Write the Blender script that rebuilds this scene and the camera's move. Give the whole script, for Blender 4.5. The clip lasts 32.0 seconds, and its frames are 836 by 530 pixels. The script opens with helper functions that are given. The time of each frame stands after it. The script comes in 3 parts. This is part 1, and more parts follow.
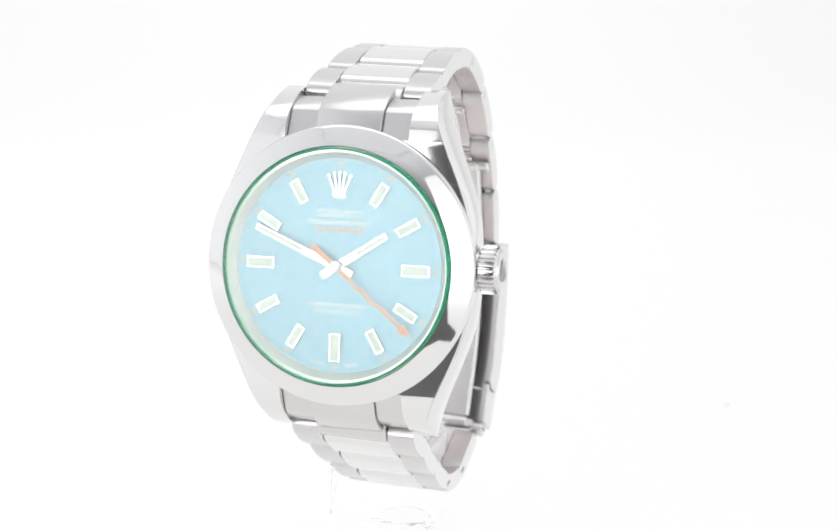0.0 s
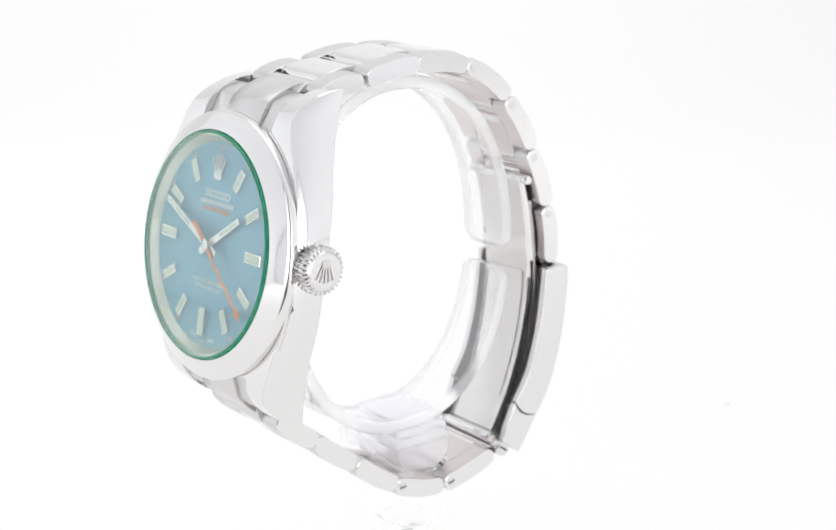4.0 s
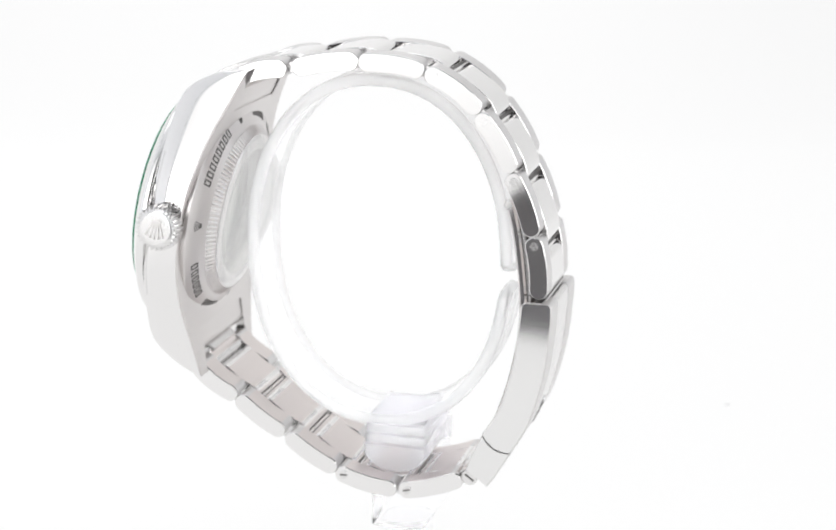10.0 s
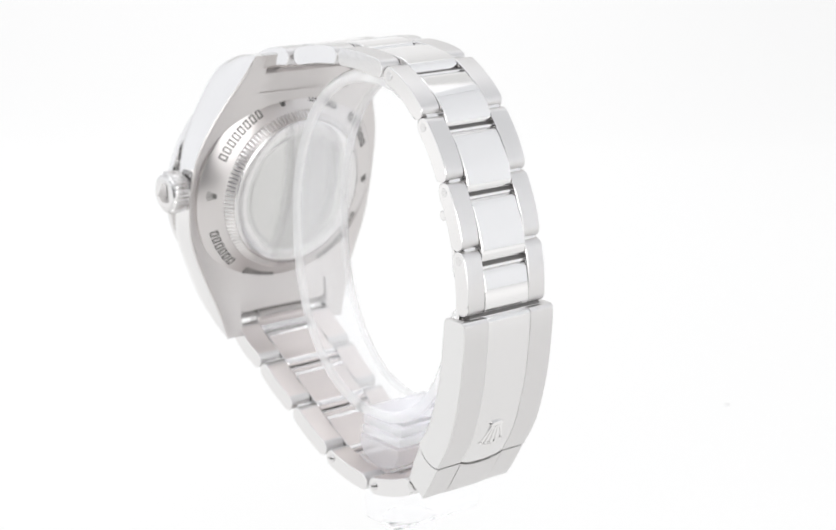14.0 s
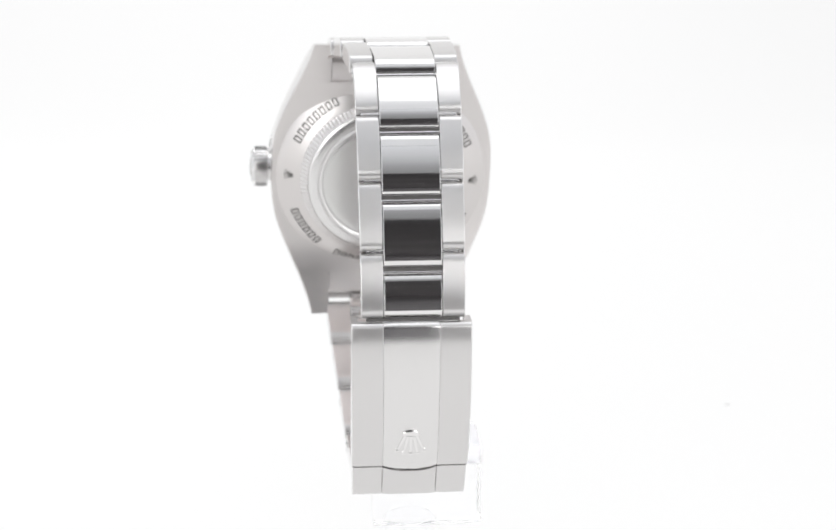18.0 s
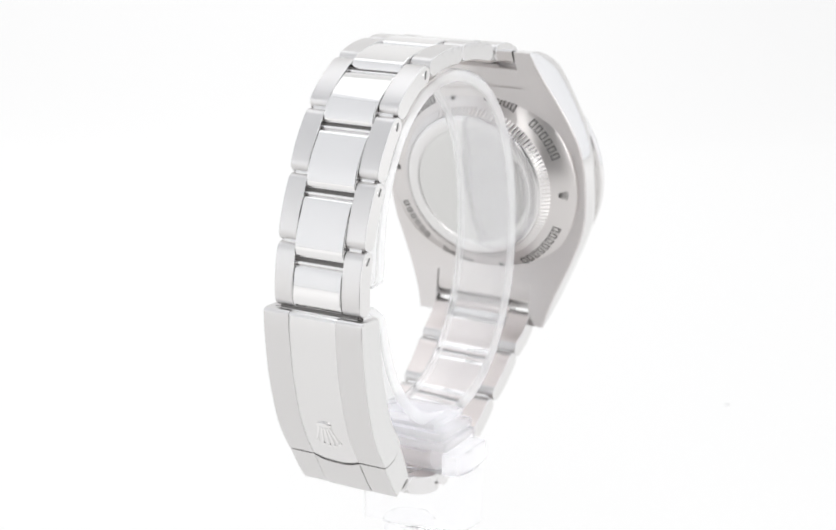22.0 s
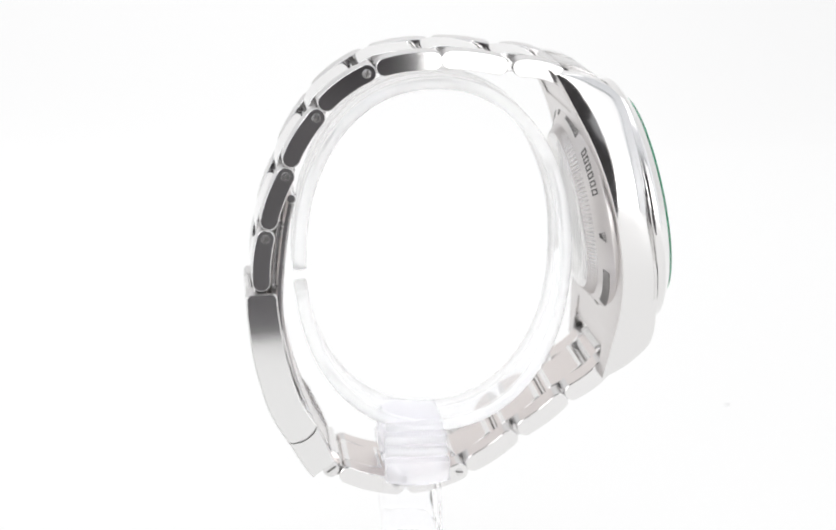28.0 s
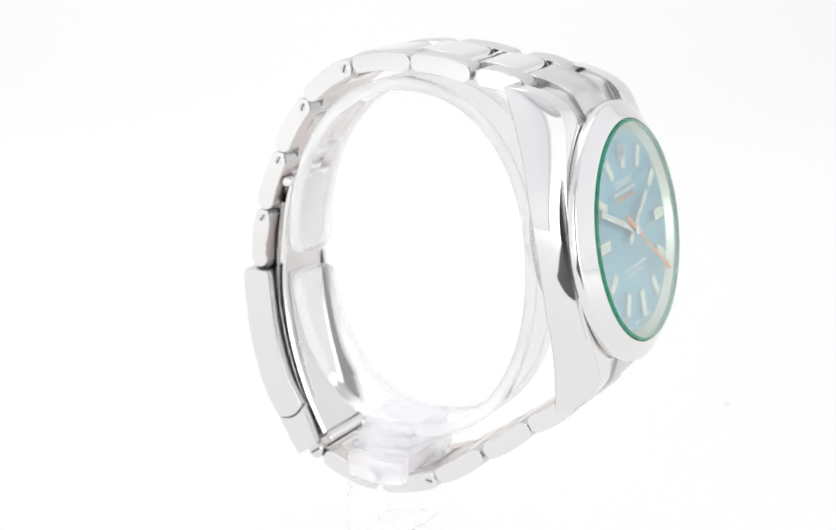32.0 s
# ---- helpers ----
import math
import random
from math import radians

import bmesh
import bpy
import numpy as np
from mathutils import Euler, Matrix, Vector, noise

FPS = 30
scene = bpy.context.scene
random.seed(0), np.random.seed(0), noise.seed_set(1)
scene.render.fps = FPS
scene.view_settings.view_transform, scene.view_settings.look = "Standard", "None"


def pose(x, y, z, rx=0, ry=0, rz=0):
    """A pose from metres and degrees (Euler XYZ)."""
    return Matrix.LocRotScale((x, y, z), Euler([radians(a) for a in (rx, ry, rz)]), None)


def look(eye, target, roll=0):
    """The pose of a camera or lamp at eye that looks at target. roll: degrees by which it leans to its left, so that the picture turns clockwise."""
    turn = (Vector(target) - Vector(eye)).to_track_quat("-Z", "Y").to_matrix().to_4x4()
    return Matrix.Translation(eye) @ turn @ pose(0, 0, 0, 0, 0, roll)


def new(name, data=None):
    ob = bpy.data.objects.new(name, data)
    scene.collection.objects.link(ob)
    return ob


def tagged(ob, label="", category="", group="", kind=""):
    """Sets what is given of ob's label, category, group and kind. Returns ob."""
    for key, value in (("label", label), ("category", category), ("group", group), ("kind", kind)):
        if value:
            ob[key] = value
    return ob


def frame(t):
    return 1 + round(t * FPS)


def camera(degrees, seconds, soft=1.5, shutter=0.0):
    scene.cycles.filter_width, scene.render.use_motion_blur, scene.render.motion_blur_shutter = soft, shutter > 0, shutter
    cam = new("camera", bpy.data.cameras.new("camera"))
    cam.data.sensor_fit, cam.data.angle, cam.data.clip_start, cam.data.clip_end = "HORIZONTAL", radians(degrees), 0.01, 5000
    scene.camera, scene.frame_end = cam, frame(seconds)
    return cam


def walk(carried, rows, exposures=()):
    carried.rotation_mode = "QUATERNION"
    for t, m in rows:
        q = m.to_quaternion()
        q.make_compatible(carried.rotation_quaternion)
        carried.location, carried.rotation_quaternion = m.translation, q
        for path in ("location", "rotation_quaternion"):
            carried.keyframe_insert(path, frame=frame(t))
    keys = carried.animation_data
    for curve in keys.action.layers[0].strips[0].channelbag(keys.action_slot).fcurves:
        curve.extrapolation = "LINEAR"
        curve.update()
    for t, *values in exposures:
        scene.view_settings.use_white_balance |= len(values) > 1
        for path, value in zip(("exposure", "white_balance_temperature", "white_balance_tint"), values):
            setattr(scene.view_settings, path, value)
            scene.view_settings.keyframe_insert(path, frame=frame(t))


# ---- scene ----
# ---------------------------------------------------------------- camera
LIFT = 0.025                      # the floor lies 25 mm under the watch's own zero
TH0, RATE = 19.109, 8.7372        # turn of the table at the start, and its degrees a second
cam = camera(26.133, 32.0, soft=1.7)
_p, _y = radians(15.301), radians(0.3796)
EYE = Vector((0.0, -0.272, 0.09415 + LIFT))
AIM = EYE + Vector((math.sin(_y) * math.cos(_p), math.cos(_y) * math.cos(_p), -math.sin(_p)))
cam.data.dof.use_dof, cam.data.dof.focus_distance, cam.data.dof.aperture_fstop = True, 0.25, 38.0
walk(cam, [(0, look(EYE, AIM)), (32.0, look(EYE, AIM))])

# ---------------------------------------------------------------- light
world = bpy.data.worlds.new("studio")
scene.world = world
world.use_nodes = True
world.node_tree.nodes["Background"].inputs[0].default_value = (1, 1, 1, 1)
world.node_tree.nodes["Background"].inputs[1].default_value = 0.03
scene.view_settings.exposure = 0.0


def area(name, m, sx, sy, watts, colour=(1, 1, 1)):
    d = bpy.data.lights.new(name, "AREA")
    d.shape, d.size, d.size_y, d.energy, d.color = "RECTANGLE", sx, sy, watts, colour
    ob = new(name, d)
    ob.matrix_world = m
    return ob


area("softbox_lamp", look((0, 0.17, 0.74), (0, 0.17, 0)), 0.8, 0.5, 0.45, (1.0, 0.985, 0.97))


# ---------------------------------------------------------------- materials
def material(name):
    m = bpy.data.materials.new(name)
    m.use_nodes = True
    return m, m.node_tree.nodes, m.node_tree.links, m.node_tree.nodes["Principled BSDF"]


def coords(nodes, links, scale):
    tc = nodes.new("ShaderNodeTexCoord")
    mp = nodes.new("ShaderNodeMapping")
    mp.inputs["Scale"].default_value = scale
    links.new(tc.outputs["Object"], mp.inputs["Vector"])
    return mp.outputs["Vector"]


def noise_tex(nodes, links, vec, scale, detail=3.0):
    n = nodes.new("ShaderNodeTexNoise")
    n.inputs["Scale"].default_value, n.inputs["Detail"].default_value = scale, detail
    links.new(vec, n.inputs["Vector"])
    return n.outputs["Fac"]


def ramp(nodes, links, fac, lo, hi):
    r = nodes.new("ShaderNodeMapRange")
    r.inputs["To Min"].default_value, r.inputs["To Max"].default_value = lo, hi
    links.new(fac, r.inputs["Value"])
    return r.outputs["Result"]


def steel(name, rough, colour=(0.74, 0.73, 0.725), brush=None, bump=0.0, wear=0.03, streak=0.0):
    """Stainless steel: polished, or brushed along one axis (brush: noise scales along x, y, z in 1/m)."""
    m, nodes, links, b = material(name)
    b.inputs["Metallic"].default_value = 1.0
    b.inputs["Base Color"].default_value = (*colour, 1)
    big = noise_tex(nodes, links, coords(nodes, links, (1, 1, 1)), 160.0)
    if brush:
        fine = noise_tex(nodes, links, coords(nodes, links, brush), 1.0, 2.0)
        mix = nodes.new("ShaderNodeMath")
        mix.operation = "MULTIPLY_ADD"
        links.new(fine, mix.inputs[0])
        mix.inputs[1].default_value = 0.08
        links.new(ramp(nodes, links, big, rough - wear - 0.06, rough + wear - 0.06), mix.inputs[2])
        links.new(mix.outputs[0], b.inputs["Roughness"])
        bm = nodes.new("ShaderNodeBump")
        bm.inputs["Strength"].default_value, bm.inputs["Distance"].default_value = bump, 0.00002
        links.new(fine, bm.inputs["Height"])
        links.new(bm.outputs["Normal"], b.inputs["Normal"])
        if streak:
            tg = nodes.new("ShaderNodeTangent")
            tg.direction_type, tg.axis = "RADIAL", "X"
            links.new(tg.outputs["Tangent"], b.inputs["Tangent"])
            b.inputs["Anisotropic"].default_value = streak
            b.inputs["Anisotropic Rotation"].default_value = 0.25
    else:
        links.new(ramp(nodes, links, big, max(rough - wear, 0.01), rough + wear), b.inputs["Roughness"])
    return m


POLISHED = steel("polished_steel", 0.06, colour=(0.8, 0.79, 0.785))
SATIN = steel("satin_steel", 0.2)
BRUSHED = steel("brushed_steel", 0.33, colour=(0.68, 0.668, 0.663), brush=(22000, 60, 60), bump=0.06, streak=0.75)
BLADE = steel("blade_steel", 0.3, colour=(0.72, 0.70, 0.69), wear=0.06)
TONGUE = steel("fine_brushed_steel", 0.27, colour=(0.68, 0.67, 0.665), brush=(18000, 60, 60), bump=0.06, streak=0.6)
WALL = steel("clasp_wall_steel", 0.1, colour=(0.78, 0.775, 0.77))
LUGTOP = steel("polished_lug_steel", 0.1, colour=(0.8, 0.79, 0.785))
CHAMFER = steel("soft_polished_steel", 0.26)
BACKSTEEL = steel("case_back_steel", 0.3, colour=(0.645, 0.62, 0.61))
BACKPOLISH = steel("case_back_centre_steel", 0.22, colour=(0.66, 0.655, 0.645))
LINKINSIDE = steel("link_inner_steel", 0.38, colour=(0.73, 0.68, 0.662), brush=(15000, 80, 80), bump=0.08)
# dark of the engraving, and painted shade for link gaps, slots and holes
ENGRAVED_AND_SHADE = steel("engraved_and_shade_steel", 0.5, colour=(0.16, 0.155, 0.15))


def plain(name, colour, rough=0.5, metal=0.0, spread=0.08, scale=900.0, coat=0.0):
    m, nodes, links, b = material(name)
    b.inputs["Roughness"].default_value, b.inputs["Metallic"].default_value = rough, metal
    fac = noise_tex(nodes, links, coords(nodes, links, (1, 1, 1)), scale)
    mixer = nodes.new("ShaderNodeMix")
    mixer.data_type = "RGBA"
    mixer.inputs["A"].default_value = (*[c * (1 - spread) for c in colour], 1)
    mixer.inputs["B"].default_value = (*[min(c * (1 + spread), 1) for c in colour], 1)
    links.new(fac, mixer.inputs["Factor"])
    links.new(mixer.outputs["Result"], b.inputs["Base Color"])
    b.inputs["Coat Weight"].default_value = coat
    return m


DIAL = plain("blue_dial_lacquer", (0.111, 0.376, 0.512), 0.35, 0.35, 0.012, 500.0, 0.3)
LUME = plain("pale_green_lume", (0.72, 0.80, 0.68), 0.6)
WHITEPRINT = plain("white_print", (0.82, 0.84, 0.82), 0.5)
ORANGE = plain("orange_lacquer", (0.85, 0.27, 0.06), 0.45)
REHAUT = steel("rehaut_steel", 0.3, colour=(0.66, 0.68, 0.62))
DARKROOM = plain("dark_room_wall", (0.09, 0.084, 0.087), 0.8, 0.0, 0.7, 5.0)
NUMERAL = plain("muted_orange_print", (0.5, 0.34, 0.25), 0.5)


def glass(name, colour, ior, rough=0.0, mixed=0.0):
    m, nodes, links, b = material(name)
    b.inputs["Base Color"].default_value = (*colour, 1)
    b.inputs["Transmission Weight"].default_value = 1.0 - mixed
    b.inputs["IOR"].default_value, b.inputs["Roughness"].default_value = ior, rough
    return m


CRYSTAL = glass("sapphire_crystal", (0.95, 1.0, 0.97), 1.77)
GREENEDGE = glass("green_crystal_edge", (0.06, 0.6, 0.34), 1.5, 0.1, 0.3)
ACRYLIC = glass("clear_acrylic", (0.995, 0.995, 1.0), 1.045, 0.1, 0.14)
MILKY = glass("polished_acrylic_edge", (1.0, 1.0, 1.0), 1.03, 0.12, 0.37)
BLOCK = glass("thick_clear_acrylic", (0.99, 0.985, 1.0), 1.06, 0.12, 0.26)
FAINT = glass("thin_clear_acrylic", (0.99, 0.99, 0.995), 1.035, 0.05, 0.05)


def glow_cloth(name, base, white, colour=(1, 1, 1), spots=()):
    """Translucent tent cloth with its lighting painted into the emission. spots: (strength, centre, spread) of each
    painted pool of light, in metres; a spread of 9 is even along that axis.
    """
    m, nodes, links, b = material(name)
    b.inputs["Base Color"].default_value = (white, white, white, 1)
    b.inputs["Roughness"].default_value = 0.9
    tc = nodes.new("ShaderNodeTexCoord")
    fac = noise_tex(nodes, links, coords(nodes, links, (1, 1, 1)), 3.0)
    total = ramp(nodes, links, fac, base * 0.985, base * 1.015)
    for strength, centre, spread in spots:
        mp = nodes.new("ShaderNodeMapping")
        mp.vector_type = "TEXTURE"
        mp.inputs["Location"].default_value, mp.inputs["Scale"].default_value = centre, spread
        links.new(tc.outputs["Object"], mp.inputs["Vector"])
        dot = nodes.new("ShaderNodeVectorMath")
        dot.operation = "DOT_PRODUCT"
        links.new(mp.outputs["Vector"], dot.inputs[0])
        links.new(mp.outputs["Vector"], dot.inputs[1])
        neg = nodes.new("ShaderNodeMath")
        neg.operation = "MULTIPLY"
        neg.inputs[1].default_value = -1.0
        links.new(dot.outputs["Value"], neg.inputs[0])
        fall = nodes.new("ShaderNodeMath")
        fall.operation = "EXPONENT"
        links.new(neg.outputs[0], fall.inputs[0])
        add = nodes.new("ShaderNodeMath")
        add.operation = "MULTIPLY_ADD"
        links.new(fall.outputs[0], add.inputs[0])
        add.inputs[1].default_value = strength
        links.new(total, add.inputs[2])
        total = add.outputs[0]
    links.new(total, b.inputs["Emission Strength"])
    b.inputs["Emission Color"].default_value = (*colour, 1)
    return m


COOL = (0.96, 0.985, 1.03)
# painted pools of light: middle of the sweep, floor by the softboxes, floor sides
FABRIC = glow_cloth("painted_glow_sweep", 0.775, 0.04, spots=[(0.155, (-0.03, 0.2, 0.2), (0.25, 9, 0.9)), (0.55, (0.26, -0.4, 0), (0.17, 0.24, 0.2)), (0.45, (-0.3, -0.4, 0), (0.17, 0.24, 0.2)), (0.22, (0.3, 0.05, 0), (0.12, 0.25, 0.15)), (0.22, (-0.3, 0.05, 0), (0.12, 0.25, 0.15))])
TENT = glow_cloth("painted_glow_tent_cloth", 0.44, 0.45, COOL, [(0.2, (0, 0.15, 0.1), (9, 0.36, 0.32))])
TOPGLOW = glow_cloth("painted_glow_tent_top", 0.44, 0.45, (0.96, 0.985, 1.03), [(0.85, (0, 0.2, 0.8), (0.36, 0.24, 9))])
FRONTCLOTH = glow_cloth("front_softbox_cloth", 0.75, 0.45, spots=[(2.0, (0, 0, 0.12), (9, 9, 0.17))])
# glow painted to rise from almost none to bright up the cloth
TOPCLOTH = glow_cloth("painted_glow_upper_cloth", 0.03, 0.2, COOL, [(0.62, (0, 0, 0.82), (9, 9, 0.3))])


# ---------------------------------------------------------------- mesh helpers (millimetres in, metres out)
def mesh_of(name, bm, mats, smooth=40.0):
    bmesh.ops.recalc_face_normals(bm, faces=bm.faces)
    for v in bm.verts:
        v.co *= 0.001
    me = bpy.data.meshes.new(name)
    bm.to_mesh(me)
    bm.free()
    for m in mats if isinstance(mats, (list, tuple)) else [mats]:
        me.materials.append(m)
    if smooth:
        me.shade_smooth()
        me.set_sharp_from_angle(angle=radians(smooth))
    return me


def part(name, bm, mats, parent, label="", smooth=40.0):
    ob = new(name, mesh_of(name, bm, mats, smooth))
    ob.parent = parent
    if label:
        tagged(ob, label)
    return ob


def rings_to(bm, rings, closed=True, caps=True, mat=0):
    """Skin a list of rings of points."""
    vs = [[bm.verts.new(p) for p in r] for r in rings]
    n = len(vs[0])
    for a, b in zip(vs, vs[1:]):
        for i in range(n if closed else n - 1):
            j = (i + 1) % n
            f = bm.faces.new((a[i], a[j], b[j], b[i]))
            f.material_index = mat
    if caps:
        bm.faces.new(vs[0]).material_index = mat
        bm.faces.new(vs[-1]).material_index = mat
    return vs


def lathe(bm, prof, m, segs=128, mat=0, start=0.0, loop=False):
    """Turn a profile of (r, d) round the axis; m carries (x, u, d) to the watch."""
    rings = []
    for k in range(segs):
        a = start + 2 * math.pi * k / segs
        rings.append([m @ Vector((r * math.sin(a), r * math.cos(a), d)) for r, d in prof])
    vs = [[bm.verts.new(p) for p in r] for r in rings]
    n = len(prof)
    for k in range(segs):
        a, b = vs[k], vs[(k + 1) % segs]
        for i in range(n if loop else n - 1):
            j = (i + 1) % n
            bm.faces.new((a[i], a[j], b[j], b[i])).material_index = mat
    bmesh.ops.remove_doubles(bm, verts=bm.verts, dist=0.0005)


def box(bm, lo, hi, m=Matrix(), mat=0, bevel=0.0):
    """A box between two corners, its edges rounded by bevel."""
    pts = [Vector((x, y, z)) for x in (lo[0], hi[0]) for y in (lo[1], hi[1]) for z in (lo[2], hi[2])]
    vs = [bm.verts.new(p) for p in pts]
    fs = [(0, 1, 3, 2), (4, 6, 7, 5), (0, 4, 5, 1), (2, 3, 7, 6), (0, 2, 6, 4), (1, 5, 7, 3)]
    faces = [bm.faces.new([vs[i] for i in f]) for f in fs]
    for f in faces:
        f.material_index = mat
    new_verts = vs
    if bevel:
        es = list({e for f in faces for e in f.edges})
        r = bmesh.ops.bevel(bm, geom=es, offset=bevel, segments=2, profile=0.5, affect="EDGES")
        new_verts = list({v for f in r["faces"] for v in f.verts} | {v for v in vs if v.is_valid})
    for v in new_verts:
        v.co = m @ v.co


def flat(bm, outline, lo, hi, m, inset=0.0, mat=0):
    """A plate with the outline (x, u), from depth lo to depth hi (lo in front); inset chamfers the front."""
    c = Vector((sum(p[0] for p in outline) / len(outline), sum(p[1] for p in outline) / len(outline)))
    def pull(p):
        v = Vector(p) - c
        return c + v * max(0.0, 1 - inset / max(v.length, 1e-6))
    rings = [[m @ Vector((p[0], p[1], hi)) for p in outline]]
    if inset:
        rings.append([m @ Vector((p[0], p[1], lo + inset * 0.6)) for p in outline])
        rings.append([m @ Vector((*pull(p), lo)) for p in outline])
    else:
        rings.append([m @ Vector((p[0], p[1], lo)) for p in outline])
    rings_to(bm, rings, mat=mat)


def spline(pts, per=8):
    """Catmull-Rom through points of a plane."""
    pts = [Vector(p) for p in pts]
    full = [2 * pts[0] - pts[1]] + pts + [2 * pts[-1] - pts[-2]]
    out = []
    for i in range(1, len(full) - 2):
        a, b, c, d = full[i - 1:i + 3]
        for k in range(per):
            t = k / per
            out.append(0.5 * ((2 * b) + (c - a) * t + (2 * a - 5 * b + 4 * c - d) * t * t + (3 * b - a - 3 * c + d) * t ** 3))
    out.append(pts[-1])
    return out


class Path:
    """A line in the plane (y, z) with its length, for the bracelet."""

    def __init__(self, pts):
        self.p = spline(pts, 10)
        self.s = [0.0]
        for a, b in zip(self.p, self.p[1:]):
            self.s.append(self.s[-1] + (b - a).length)

    def at(self, s):
        s = min(max(s, 0.0), self.s[-1])
        for i in range(len(self.s) - 1):
            if s <= self.s[i + 1] or i == len(self.s) - 2:
                t = (s - self.s[i]) / max(self.s[i + 1] - self.s[i], 1e-9)
                return self.p[i].lerp(self.p[i + 1], t)

    def near(self, q):
        q = Vector(q)
        return min(((p - q).length, s) for p, s in zip(self.p, self.s))[1]


def bar(bm, pts, r, x0, x1, soft=0.14, mats=(0, 0, 0), crest=0.22, under=None):
    """A link: a rounded bar round the line pts of the plane (y, z), of half thickness r, from x0 to x1.
    mats: slots for the outer face, the ends' sides and the inner face."""
    def outline(rr):
        n = len(pts)
        left, right = [], []
        for i in range(n):
            t = (pts[min(i + 1, n - 1)] - pts[max(i - 1, 0)]).normalized()
            nrm = Vector((-t.y, t.x))
            bow = 4 * (i / (n - 1)) * (1 - i / (n - 1))
            left.append(pts[i] + nrm * (rr + crest * bow))
            right.append(pts[i] - nrm * (rr + (under - r if under else 0.0) - 0.2 * bow))
        t0 = (pts[1] - pts[0]).normalized()
        t1 = (pts[-1] - pts[-2]).normalized()
        cap = []
        for k in range(1, 8):
            a = math.pi * k / 8
            nrm = Vector((-t1.y, t1.x))
            cap.append(pts[-1] + nrm * rr * math.cos(a) + t1 * rr * math.sin(a))
        cap0 = []
        for k in range(1, 8):
            a = math.pi * k / 8
            nrm = Vector((-t0.y, t0.x))
            cap0.append(pts[0] - nrm * rr * math.cos(a) - t0 * rr * math.sin(a))
        return left + cap + right[::-1] + cap0
    nl = len(pts)
    ids = list(range(nl)) + [nl - 1] * 7 + list(range(nl))[::-1] + [0] * 7
    lo, hi = (x0, x1) if isinstance(x0, (list, tuple)) else ([x0] * nl, [x1] * nl)
    steps = [(0, 0, r - soft), (0, soft * 0.4, r - soft * 0.3), (0, soft, r), (1, -soft, r), (1, -soft * 0.4, r - soft * 0.3), (1, 0, r - soft)]
    rings = [[Vector(((hi if end else lo)[i] + off, q.x, q.y)) for q, i in zip(outline(rr), ids)] for end, off, rr in steps]
    vs = [[bm.verts.new(p) for p in rg] for rg in rings]
    n = len(vs[0])
    for ri, (a, b) in enumerate(zip(vs, vs[1:])):
        for i in range(n):
            j = (i + 1) % n
            f = bm.faces.new((a[i], a[j], b[j], b[i]))
            side = i < nl - 1
            inn = nl + 7 <= i < 2 * nl + 6
            f.material_index = mats[1] if ri in (0, 4) else mats[0] if side else mats[2] if inn else mats[0]
    for v in (vs[0], vs[-1]):
        bm.faces.new(v).material_index = mats[1]


def strip(bm, outer, thick, x0, x1, mat=0, soft=0.15):
    """A bent plate: its outer line in (y, z), its thickness inward, from x0 to x1, its long edges softened."""
    pts = [Vector(p) for p in outer]
    n = len(pts)
    rings = []
    for i in range(n):
        t = (pts[min(i + 1, n - 1)] - pts[max(i - 1, 0)]).normalized()
        nrm = Vector((t.y, -t.x))
        th = thick[i] if isinstance(thick, (list, tuple)) else thick
        o, q = pts[i], pts[i] + nrm * th
        o2, q2 = pts[i] + nrm * soft, pts[i] + nrm * (th - soft)
        rings.append([Vector((x0 + soft, *o)), Vector((x1 - soft, *o)), Vector((x1, *o2)), Vector((x1, *q2)),
                      Vector((x1 - soft, *q)), Vector((x0 + soft, *q)), Vector((x0, *q2)), Vector((x0, *o2))])
    rings_to(bm, rings, mat=mat)


def rod(bm, a, b, r, segs=16, mat=0, rounded=0.0):
    """A cylinder from a to b with rounded rims."""
    a, b = Vector(a), Vector(b)
    t = (b - a).normalized()
    u = t.orthogonal().normalized()
    w = t.cross(u)
    stations = [(0, r - rounded), (rounded, r), ((b - a).length - rounded, r), ((b - a).length, r - rounded)] if rounded else [(0, r), ((b - a).length, r)]
    rings = [[a + t * s + (u * math.cos(2 * math.pi * k / segs) + w * math.sin(2 * math.pi * k / segs)) * rr for k in range(segs)] for s, rr in stations]
    rings_to(bm, rings, mat=mat)


# ---------------------------------------------------------------- the white sweep and the light tent
SLIT_LEFT, SLIT_RIGHT = 155, 115      # the tent is open towards the camera between these


def sweep():
    bm = bmesh.new()
    prof = [(-122, 0), (150, 0), (300, 0)]
    for k in range(1, 13):
        a = math.pi / 2 * k / 12
        prof.append((300 + 150 * math.sin(a), 150 - 150 * math.cos(a)))
    prof.append((450, 800))
    xs = (-480, -80, 45, 480)
    vs = [[bm.verts.new((x, y, z)) for y, z in prof] for x in xs]
    for a, b in zip(vs, vs[1:]):
        for i in range(len(prof) - 1):
            bm.faces.new((a[i], a[i + 1], b[i + 1], b[i]))
    for side, va in ((-1, vs[1][0]), (1, vs[2][0])):
        outer = vs[0][0] if side < 0 else vs[3][0]
        bm.faces.new((va, outer, bm.verts.new((side * 480, -450, 0)), bm.verts.new(((-SLIT_LEFT if side < 0 else SLIT_RIGHT), -450, 0))))
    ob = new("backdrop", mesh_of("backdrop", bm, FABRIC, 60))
    return tagged(ob, "seamless white studio sweep curving from floor to wall, its lighting painted on", "backdrop", kind="structure")


